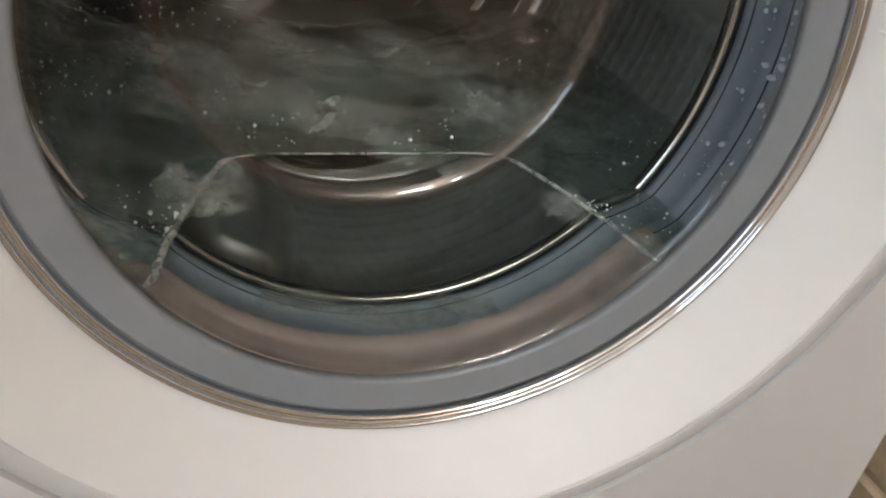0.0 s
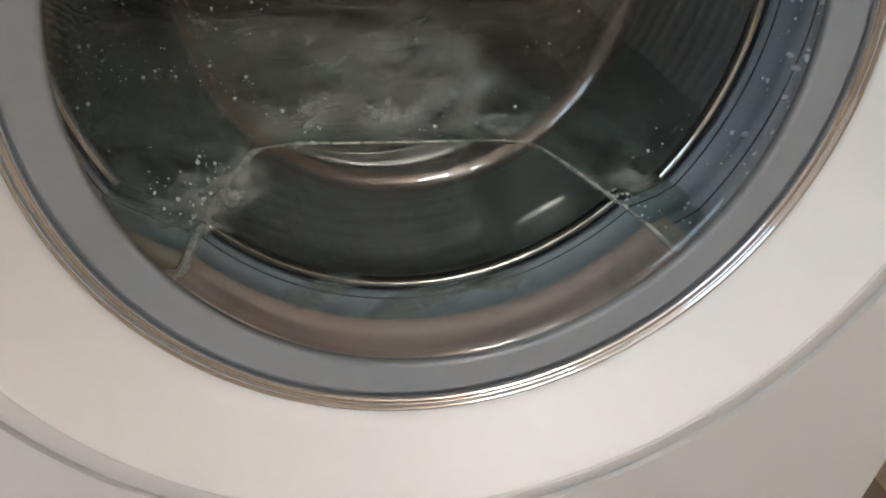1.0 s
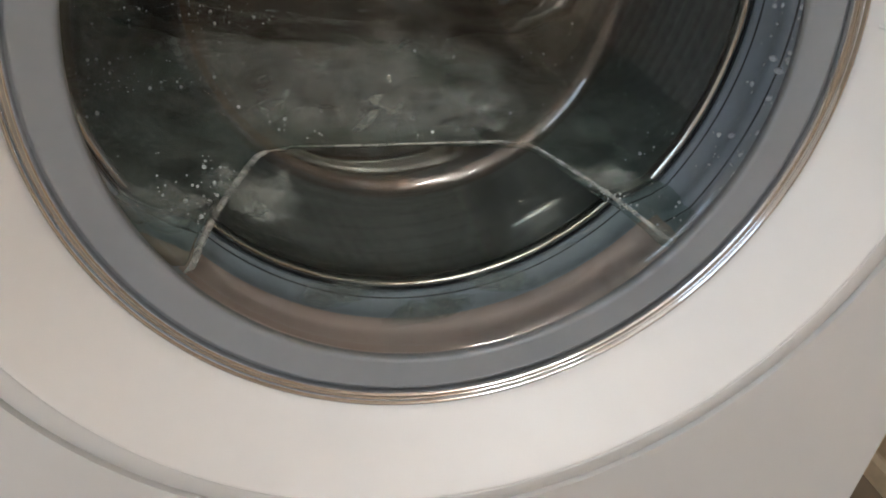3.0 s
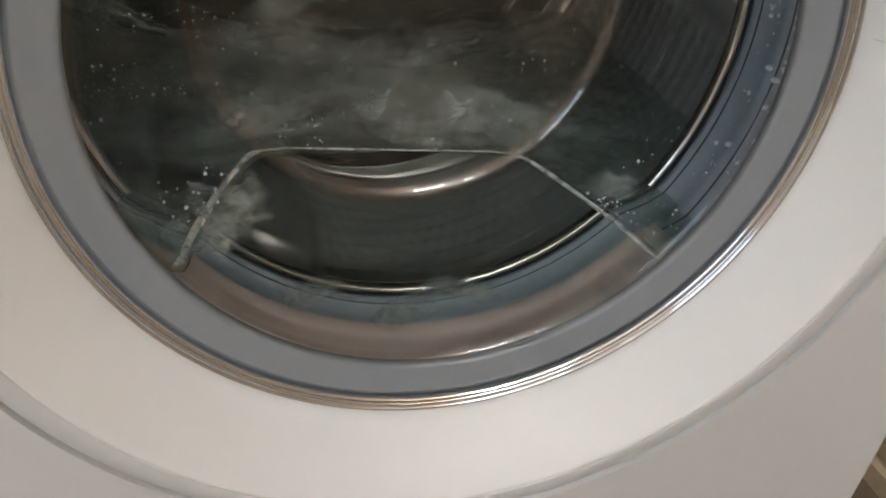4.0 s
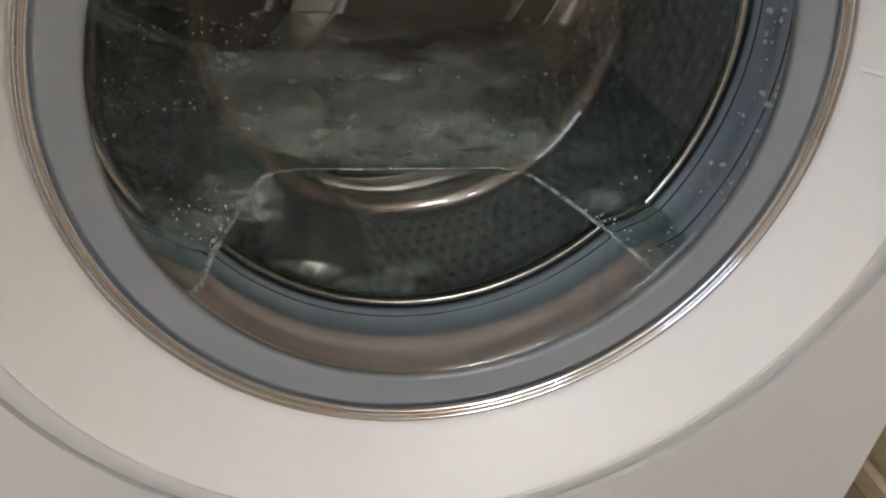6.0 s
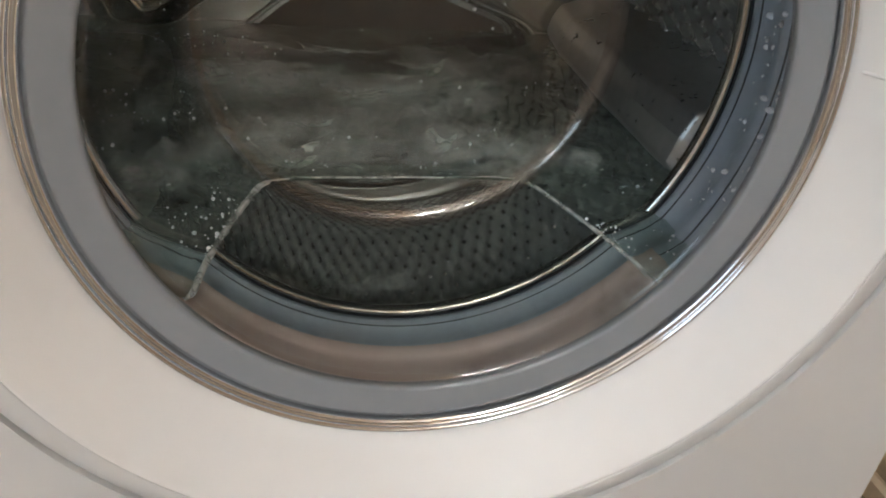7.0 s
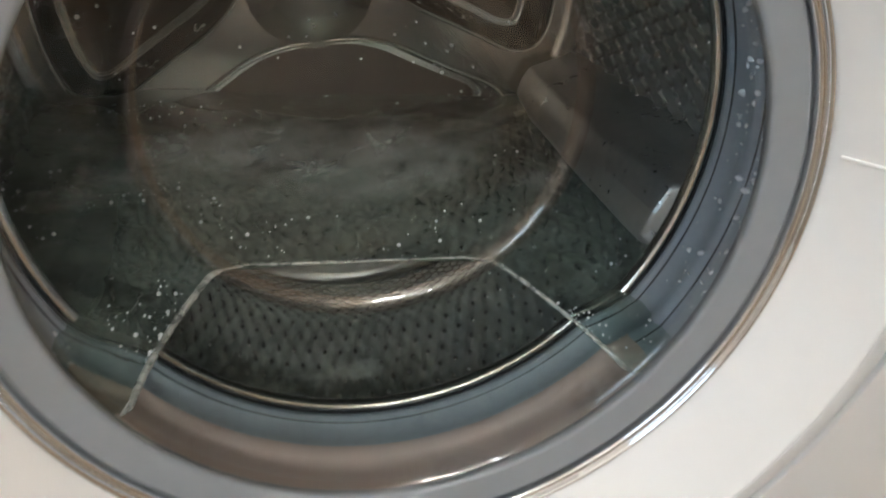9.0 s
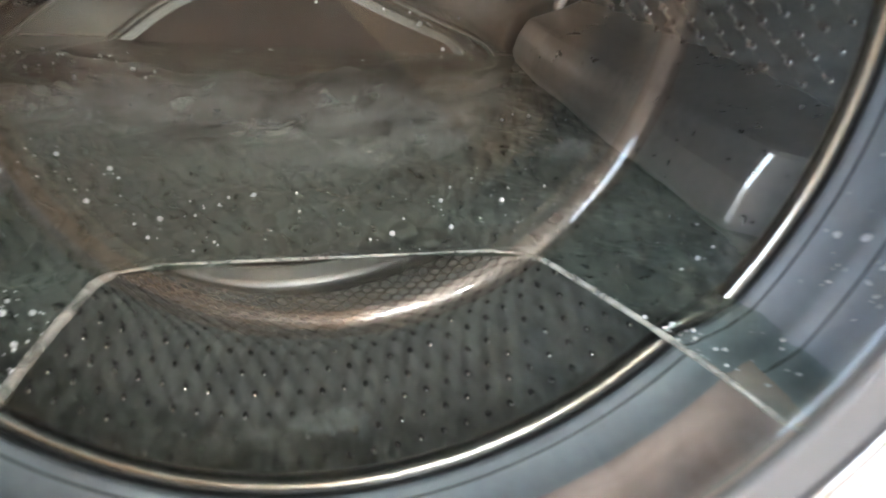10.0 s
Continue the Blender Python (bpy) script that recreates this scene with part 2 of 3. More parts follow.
# ---- the room ----
HALF = 0.2900                 # half the width of the machine
FRONT = -0.0395                # depth of the machine's front plate
def room():
    x0, x1, y0, y1, h = -1.4, 0.508, -2.7, 0.72, 2.5
    tagged(link("floor", box(x0, y0, -0.06, x1, y1, 0.0), FLOORM, smooth=False), kind="structure")
    tagged(link("ceiling", box(x0, y0, h, x1, y1, h + 0.1), CEILM, smooth=False), kind="structure")
    for name, b, m in (("wall_north", (x0, y1, -0.06, x1, y1 + 0.1, h), WALLM), ("wall_south", (x0, y0 - 0.1, -0.06, x1, y0, h), SOUTHM),
                       ("wall_east", (x1, y0, -0.06, x1 + 0.1, y1, h), PANEL)):
        tagged(link(name, box(*b), m, smooth=False), kind="structure")
    bm = bmesh.new()
    wy0, wy1, wz0, wz1 = -1.5, -0.6, 0.75, 1.75
    for b in ((y0, -0.06, y1, wz0), (y0, wz1, y1, h), (y0, wz0, wy0, wz1), (wy1, wz0, y1, wz1)):
        bmesh.ops.create_cube(bm, size=1, matrix=Matrix.LocRotScale((x0 - 0.05, (b[0] + b[2]) / 2, (b[1] + b[3]) / 2), None, (0.1, b[2] - b[0], b[3] - b[1])))
    tagged(link("wall_west", bm, CEILM, smooth=False), kind="structure")
    # unseen window and glowing backdrop, added for the highlight from the left
    win = tagged(new("window_1"), kind="structure")
    for b in ((wy0, wz0, wy1, wz0 + 0.05), (wy0, wz1 - 0.05, wy1, wz1), (wy0, wz0 + 0.05, wy0 + 0.05, wz1 - 0.05), (wy1 - 0.05, wz0 + 0.05, wy1, wz1 - 0.05)):
        part("window_frame", box(x0 - 0.07, b[0] + 0.001, b[1] + 0.001, x0 - 0.03, b[2] - 0.001, b[3] - 0.001, 0.004), DOORWHITE, win)
    part("pane", box(x0 - 0.052, wy0 + 0.05, wz0 + 0.05, x0 - 0.048, wy1 - 0.05, wz1 - 0.05), GLASS, win, smooth=False).visible_shadow = False
    tagged(link("backdrop", box(x0 - 0.9, wy0 - 1.2, wz0 - 0.8, x0 - 0.88, wy1 + 1.2, wz1 + 1.2), WINDOWGLOW, smooth=False), kind="structure")
    # moulded skirting beside the machine
    prof = [(0, 0.0005), (-0.016, 0.0005), (-0.016, 0.022), (-0.012, 0.027), (-0.009, 0.028), (-0.009, 0.034), (-0.013, 0.038), (-0.012, 0.085), (-0.006, 0.098), (-0.004, 0.112), (0, 0.114)]
    bm = bmesh.new()
    ends = [[bm.verts.new((x1 - 0.001 + px, y, pz)) for px, pz in prof] for y in (-2.69, 0.715)]
    for k in range(len(prof) - 1):
        bm.faces.new((ends[0][k], ends[0][k + 1], ends[1][k + 1], ends[1][k]))
    bmesh.ops.recalc_face_normals(bm, faces=bm.faces)
    tagged(link("baseboard", bm, SLAT, smooth=False), kind="structure")


def ceiling_lamp(x, y, mats, spots):
    lamp = tagged(new("ceiling_lamp"), "ceiling lamp fixture with glowing warm globe bulbs", "lamp", "ceiling lamps")
    lamp.location = (x, y, 2.5)
    bm = bmesh.new()
    bmesh.ops.create_cone(bm, cap_ends=True, segments=32, radius1=0.12, radius2=0.11, depth=0.03, matrix=pose(0, 0, -0.0155))
    part("canopy", bm, LAMPW, lamp)
    for dx, dy in spots:
        bm = bmesh.new()
        bmesh.ops.create_cone(bm, cap_ends=True, segments=16, radius1=0.01, radius2=0.01, depth=0.09, matrix=pose(dx * 0.85, dy * 0.85, -0.07))
        part("arm", bm, LAMPW, lamp)
        bm = bmesh.new()
        bmesh.ops.create_uvsphere(bm, u_segments=24, v_segments=16, radius=0.09, matrix=pose(dx, dy, -0.19))
        part("bulb", bm, mats, lamp, "glowing warm white bulb")
    return lamp


# ---- the washing machine ----
ZW = -0.100                    # water level below the door's centre
RL, YL = 0.188, 0.095          # the drum's lip
RB, YB = 0.129, 0.133          # edge of the glass bowl's end
RD, YD0, YD1 = 0.262, 0.108, 0.455   # the drum


def bowl_profile():
    p = [(0.1865, 0.0062), (0.166, 0.0072), (0.162, 0.009), (0.1595, 0.013)]
    p += [(0.1585 - 0.0235 * (i / 8) ** 1.25, 0.018 + 0.102 * i / 8) for i in range(9)]
    p += [(0.1335, 0.1255), (0.1312, 0.1300), (0.1275, 0.1338), (0.1225, 0.1362), (0.116, 0.1374)]
    p += [(0.116 * (1 - i / 8), 0.1374 + 0.003 * math.sin(i / 8 * math.pi / 2)) for i in range(1, 9)]
    return p


def bowl_r(y, prof=bowl_profile()):
    for (r0, y0), (r1, y1) in zip(prof, prof[1:]):
        if y0 <= y <= y1:
            return r0 + (r1 - r0) * (y - y0) / (y1 - y0)
    return 0.0


def contact_line(n=60, off=0.0):
    """The line in which the water meets the glass, from one side of the gasket round the bowl's end to the other."""
    ys = [0.010 + (0.1365 - 0.010) * (i / n) ** 0.8 for i in range(n + 1)]
    side = []
    for y in ys:
        r = bowl_r(y) + off
        if r > -ZW:
            side.append((math.sqrt(r * r - ZW * ZW), y))
    xe, ye = side[-1]
    flat = [(xe * math.cos(math.pi * k / 30), ye + off) for k in range(1, 30)]
    return side + flat + [(-x, y) for x, y in reversed(side)]


def lifter(parent):
    """A faceted hollow steel paddle along the drum's wall: flat flanks, a narrow flat top and sloping ends."""
    bm = bmesh.new()
    y0, y1 = YD0 + 0.012, YD1 - 0.012
    rows = []
    for y, w, top, h in ((y0, 0.052, 0.030, 0.001), (y0 + 0.030, 0.054, 0.022, 0.038), (y0 + 0.10, 0.054, 0.018, 0.046), (y1 - 0.06, 0.050, 0.016, 0.044), (y1, 0.046, 0.014, 0.034)):
        base = -math.sqrt(RD ** 2 - w * w) - 0.001
        rows.append([bm.verts.new((x, y, base + dz * h)) for x, dz in ((-w, 0), (-w * 0.72, 0.34), (-top, 1), (0, 1.06), (top, 1), (w * 0.72, 0.34), (w, 0))])
    for p, q in zip(rows, rows[1:]):
        for i in range(6):
            bm.faces.new((p[i], p[i + 1], q[i + 1], q[i]))
    for ring in (rows[0], rows[-1]):
        bm.faces.new(ring)
    bmesh.ops.recalc_face_normals(bm, faces=bm.faces)
    bmesh.ops.bevel(bm, geom=[e for e in bm.edges if e.calc_face_angle(0) > 0.25], offset=0.003, segments=2, affect="EDGES", profile=0.5)
    return part("lifter", bm, LIFTERSTEEL, parent, "faceted steel paddle", smooth=False)


def pocket_outline():
    """A rounded wedge about the downward direction, as (x, z) points."""
    corner = [(0.048, -90.0), (0.080, -138.0), (0.150, -143.0), (0.218, -146.0), (0.243, -138.0), (0.241, -114.0), (0.241, -90.0), (0.241, -66.0), (0.243, -42.0), (0.218, -34.0), (0.150, -37.0), (0.080, -42.0)]
    ring = [Vector((r * math.cos(radians(a)), r * math.sin(radians(a)))) for r, a in corner]
    for _ in range(3):
        ring = [p for u, v in zip(ring, ring[1:] + ring[:1]) for p in (u * 0.75 + v * 0.25, u * 0.25 + v * 0.75)]
    return ring


def petal(parent):
    """A deep pressed pocket of the drum's back: a rolled bright rim, a wall and a brown floor coloured dark for the
    recess's shade, and a bright inner edge.
    """
    ring = pocket_outline()
    n = len(ring)
    bm = bmesh.new()
    levels = [(-0.001, 0.001), (0.000, -0.003), (0.0018, -0.005), (0.0036, -0.004), (0.0048, -0.001), (0.006, 0.005), (0.012, 0.040), (0.013, 0.044), (0.015, 0.046), (0.018, 0.045), (0.021, 0.047)]
    rings = []
    for inset, d in levels:
        pts = []
        for i in range(n):
            t = (ring[(i + 1) % n] - ring[i - 1]).normalized()
            p = ring[i] + Vector((-t.y, t.x)) * inset
            pts.append(bm.verts.new((p.x, YD1 + d, p.y)))
        rings.append(pts)
    for k, (p, q) in enumerate(zip(rings, rings[1:])):
        for i in range(n):
            f = bm.faces.new((p[i], p[(i + 1) % n], q[(i + 1) % n], q[i]))
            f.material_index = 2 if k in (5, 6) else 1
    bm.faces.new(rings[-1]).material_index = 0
    bmesh.ops.recalc_face_normals(bm, faces=bm.faces)
    return part("back_pocket", bm, (BROWNSHADE, STEELLIP, POCKETSHADE), parent, "deep pressed steel pocket with bright rim")


def drum_back(parent):
    """The land of the drum's back, with three openings for the pockets, and the domed hub."""
    bm = bmesh.new()
    n = 128
    loops = [[Vector(((RD - 0.014) * math.cos(2 * math.pi * i / n), (RD - 0.014) * math.sin(2 * math.pi * i / n))) for i in range(n)]]
    for turn in (60, 180, 300):
        c, k = math.cos(radians(turn)), math.sin(radians(turn))
        loops.append([Vector((p.x * c + p.y * k, -p.x * k + p.y * c)) for p in pocket_outline()])
    edges = []
    for loop in loops:
        vs = [bm.verts.new((p.x, YD1, p.y)) for p in loop]
        edges += [bm.edges.new((a, b)) for a, b in zip(vs, vs[1:] + vs[:1])]
    bmesh.ops.triangle_fill(bm, edges=edges, use_beauty=True)
    part("drum_back", bm, STEEL, parent, "smooth pressed steel back", smooth=False)
    part("hub", spin([(0.058, YD1 - 0.0008), (0.050, YD1 - 0.006), (0.036, YD1 - 0.016), (0.022, YD1 - 0.020), (0.010, YD1 - 0.0215), (0.0, YD1 - 0.022)], n=64), STEEL, parent, "domed steel hub")


COLS, PITCH, DIMPLE = 110, 0.0155, 0.0020


def drum_wall():
    """The drum's wall with its staggered pressed dimples."""
    per, ny = 8, 96
    n = COLS * per
    y0, y1 = YD0 + 0.012, YD1 - 0.012
    verts, faces = [], []
    for j in range(ny + 1):
        y = y0 + (y1 - y0) * j / ny
        fade = min(1.0, j / 3, (ny - j) / 3)
        for i in range(n):
            a = 2 * math.pi * i / n
            h = DIMPLE * fade * math.cos(COLS * a) * math.cos(math.pi * (y - YD0 - 0.018) / PITCH)
            h += 0.0012 * fade * noise.noise(Vector((math.cos(a) * 9, math.sin(a) * 9, y * 40)))
            verts.append(((RD - h) * math.cos(a), y, (RD - h) * math.sin(a)))
    for j in range(ny):
        for i in range(n):
            k = (i + 1) % n
            faces.append((j * n + i, j * n + k, j * n + n + k, j * n + n + i))
    return verts, faces


def perforation(parent):
    """The drum wall's holes with their pressed rims, in staggered rows; too many to pick apart."""
    verts, faces, mats = [], [], []
    rows, cols = 21, COLS
    for j in range(rows):
        y = YD0 + 0.018 + j * PITCH
        for i in range(cols):
            a = 2 * math.pi * (i + 0.5 * (j % 2)) / cols
            k = len(verts)
            for r, h in ((0.0022, 0.0), (0.0014, 0.0016), (0.0005, 0.0012)):
                for s in range(8):
                    b = 2 * math.pi * s / 8
                    aa = a + r * math.cos(b) / RD
                    rr = RD - DIMPLE - 0.0004 - h
                    verts.append((rr * math.cos(aa), y + r * math.sin(b), rr * math.sin(aa)))
            for m in range(2):
                for s in range(8):
                    t = (s + 1) % 8
                    faces.append((k + m * 8 + s, k + m * 8 + t, k + m * 8 + 8 + t, k + m * 8 + 8 + s))
                    mats.append(0)
            faces.append(tuple(k + 16 + s for s in range(8)))
            mats.append(1)
    me = bpy.data.meshes.new("perforation")
    me.from_pydata(verts, [], faces)
    me.materials.append(STEELLIP)
    me.materials.append(HOLE)
    me.polygons.foreach_set("material_index", mats)
    me.polygons.foreach_set("use_smooth", [True] * len(faces))
    ob = new("perforation", me)
    ob.parent = parent
    tagged(ob, kind="stuff")
    return ob


def machine():
    m = tagged(new("washing_machine"), "white front-loading washing machine with round glass door, washing", "washing machine")
    m.location = (0, 0, ZC)
    zb, zt, hx = -ZC + 0.015, 0.85 - ZC, HALF
    part("front_panel", holed_panel(-hx, hx, zb, zt, 0.2402, FRONT, FRONT + 0.02), SHADEDWHITE, m, "white enamelled front panel", smooth=False)
    part("side_panel", box(-hx, FRONT + 0.0205, zb, -hx + 0.012, 0.56, zt), SHADEDWHITE, m, smooth=False)
    part("side_panel", box(hx - 0.012, FRONT + 0.0205, zb, hx, 0.56, zt), SHADEDWHITE, m, smooth=False)
    part("back_panel", box(-hx + 0.0125, 0.55, zb, hx - 0.0125, 0.56, zt), SHADEDWHITE, m, smooth=False)
    part("top_panel", box(-hx, FRONT, zt + 0.001, hx, 0.56, zt + 0.03, 0.004), SHADEDWHITE, m)
    for sx in (-1, 1):
        for y in (0.03, 0.5):
            bm = bmesh.new()
            bmesh.ops.create_cone(bm, cap_ends=True, segments=20, radius1=0.025, radius2=0.02, depth=0.022, matrix=pose(sx * (hx - 0.06), y, -ZC + 0.0115))
            part("foot", bm, DARKRUB_SHADE, m)
    # the door: dished white ring with a flat rim, chrome ring, grey inner ring and the glass bowl
    door = part("door", spin([(0.1912, 0.004), (0.1918, -0.001), (0.1930, -0.0042), (0.1960, -0.0075), (0.2230, -0.0355), (0.2252, -0.0377), (0.2264, -0.0384), (0.2268, -0.0380), (0.2268, -0.030),
                              (0.2, 0.02), (0.1915, 0.012)], n=192, closed=True), DOORWHITE, m, "white plastic door ring")
    # rim takes the greyer white, so its shade sits in the colour
    part("door_rim", spin([(0.2269, -0.030), (0.2269, -0.0386), (0.2276, -0.0389), (0.2382, -0.0374), (0.2390, -0.0368), (0.2393, -0.0355), (0.239, -0.028)], n=192, closed=True), SHADEDWHITE, door, "flat white outer rim")
    grip = box(0.0, -0.0022, -0.0010, 0.034, 0.0010, 0.0010, 0.0006)
    bmesh.ops.transform(grip, matrix=pose(0.1935, -0.0050, 0.030, 0, 0, -46), verts=grip.verts)
    part("grip_edge", grip, DOORWHITE, door)
    # dark ring behind the gap; the seam's shade is put into its colour
    part("door_gap", spin([(0.2386, FRONT + 0.006), (0.2410, FRONT + 0.006)]), DARKGAP, m)
    part("chrome_ring", spin([(0.1913, 0.0015), (0.1911, -0.0015), (0.1904, -0.0030), (0.1892, -0.0034), (0.1882, -0.0026), (0.1877, -0.0010), (0.1872, 0.0002), (0.1864, -0.0004), (0.1852, 0.0000), (0.1845, 0.0014),
                              (0.1843, 0.0045), (0.190, 0.0055)], n=192, closed=True), CHROME, door, "polished chrome ring")
    part("inner_ring", spin([(0.1862, 0.0050), (0.1835, 0.0052), (0.1828, 0.0036), (0.1815, 0.0040), (0.168, 0.0062), (0.1660, 0.0068), (0.1652, 0.0085), (0.1655, 0.012), (0.190, 0.013)], n=160), GREYPL, door, "smooth grey plastic inner ring")
    part("glass_bowl", spin(bowl_profile(), n=160), GLASS, door, "clear glass bowl")
    part("bowl_edge", spin([(0.1318, 0.1265), (0.1304, 0.1293), (0.1286, 0.1314), (0.1264, 0.1331), (0.1236, 0.1346)], n=160), BOWLEDGE, door, "rounded edge of the glass, a brown reflection put into its colour")
    # gasket behind the glass
    gasket = part("gasket", spin([(0.1915, 0.0135), (0.1930, 0.024), (0.1915, 0.029), (0.1918, 0.032), (0.1938, 0.037), (0.1942, 0.047), (0.1930, 0.051), (0.1905, 0.054), (0.1908, 0.060), (0.1932, 0.064), (0.1938, 0.073),
                                  (0.1925, 0.079), (0.1900, 0.0825), (0.1900, 0.086), (0.193, 0.0865), (0.215, 0.089)], n=160), RUBBER, m, "wet blue-grey rubber gasket")
    # patchy brown film over the lower part of the gasket
    part("brown_film", spin([(0.1905, 0.0145), (0.1922, 0.024), (0.1907, 0.029), (0.1910, 0.032), (0.1930, 0.037), (0.1934, 0.047), (0.1922, 0.0505), (0.1897, 0.054), (0.1900, 0.059)], n=90, a0=214, a1=321), BROWNFILM, gasket, "patchy brownish film along the gasket's bottom")
    # dark rings put in as shade of the creases and the gap at the lip
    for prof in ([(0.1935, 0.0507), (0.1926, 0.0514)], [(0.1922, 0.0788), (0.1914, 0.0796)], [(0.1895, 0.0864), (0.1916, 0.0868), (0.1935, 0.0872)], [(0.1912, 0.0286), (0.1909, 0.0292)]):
        part("crease_shade", spin([(r - 0.0007, y) for r, y in prof], n=160), DARKRUB_SHADE, gasket, "thin dark ring, painted shade of a gasket crease")
    rnd = random.Random(4)
    meshes = []
    for k in range(4):
        bm = bmesh.new()
        bmesh.ops.create_icosphere(bm, subdivisions=2, radius=1)
        for v in bm.verts:
            v.co = (v.co.x * (1 + 0.15 * rnd.uniform(-1, 1) * 0.3), v.co.y * (0.9 + 0.1 * k), v.co.z * 0.55)
            v.co += Vector((0.12 * noise.noise(v.co * 2 + Vector((k, 0, 0))), 0.12 * noise.noise(v.co * 2 + Vector((0, k, 5))), 0))
        for f in bm.faces:
            f.smooth = True
        me = bpy.data.meshes.new("droplet")
        bm.to_mesh(me)
        bm.free()
        me.materials.append(DROPGLINT)
        meshes.append(me)
    for k in range(290):
        right = k < 225
        a = rnd.uniform(-26, 34) if right else rnd.uniform(158, 216)
        y = rnd.choice((rnd.uniform(0.034, 0.05), rnd.uniform(0.034, 0.05), rnd.uniform(0.05, 0.08)))
        r = 0.195 if y < 0.048 else (0.1895 if 0.053 < y < 0.061 else 0.1935)
        o = new("droplet", meshes[k % 4])
        o.parent = gasket
        s = 0.0007 + 0.0016 * rnd.random() ** 2.6
        o.matrix_basis = Matrix.LocRotScale((r * math.cos(radians(a)), y, r * math.sin(radians(a))), Euler((0, radians(-90 - a), rnd.uniform(0, 6))), (s, s * rnd.uniform(0.9, 1.5), s))
    # the drum, which turns
    drum = part("drum", spin([(RL + 0.004, YD0 - 0.008), (RL + 0.02, YD0 - 0.004), (RD - 0.012, YD0), (RD - 0.003, YD0 + 0.004), (RD, YD0 + 0.012)]), DRUMSTEEL, m, "dimpled stainless steel drum")
    me = bpy.data.meshes.new("drum_wall")
    verts, faces = drum_wall()
    me.from_pydata(verts, [], faces)
    me.polygons.foreach_set("use_smooth", [True] * len(faces))
    me.materials.append(DRUMSTEEL)
    wall = new("drum_wall", me)
    wall.parent = drum
    wall["label"] = "dimpled stainless steel wall"
    part("drum_corner", spin([(RD, YD1 - 0.012), (RD - 0.004, YD1 - 0.004), (RD - 0.014, YD1)]), STEEL, drum)
    drum_back(drum)
    part("drum_lip", spin([(RL + 0.0045, YD0 - 0.0075), (RL + 0.0005, YL + 0.0035), (RL - 0.0020, YL + 0.0010), (RL - 0.0030, YL - 0.002), (RL - 0.0026, YL - 0.0050), (RL - 0.0008, YL - 0.0072), (RL + 0.002, YL - 0.0076), (RL + 0.006, YD0 - 0.006)]), STEELLIP, drum, "polished rolled steel lip")
    for make, turn in ((lifter, 0), (petal, 60)):
        first = make(drum)
        first.matrix_basis = pose(0, 0, 0, 0, turn, 0)
        for i in (1, 2):
            o = first.copy()
            scene.collection.objects.link(o)
            o.matrix_basis = pose(0, 0, 0, 0, 120 * i + turn, 0)
    perforation(drum)
    # splashed drops on the drum's back
    for k in range(70):
        a, r = rnd.uniform(0, 360), rnd.uniform(0.02, 0.23)
        o = new("droplet", meshes[k % 4])
        o.parent = drum
        s = 0.0008 + 0.0012 * rnd.random() ** 2
        o.matrix_basis = Matrix.LocRotScale((r * math.cos(radians(a)), YD1 - (0.019 if r < 0.05 else 0.002), r * math.sin(radians(a))), Euler((radians(90), 0, 0)), (s, s, s))
    return m, drum


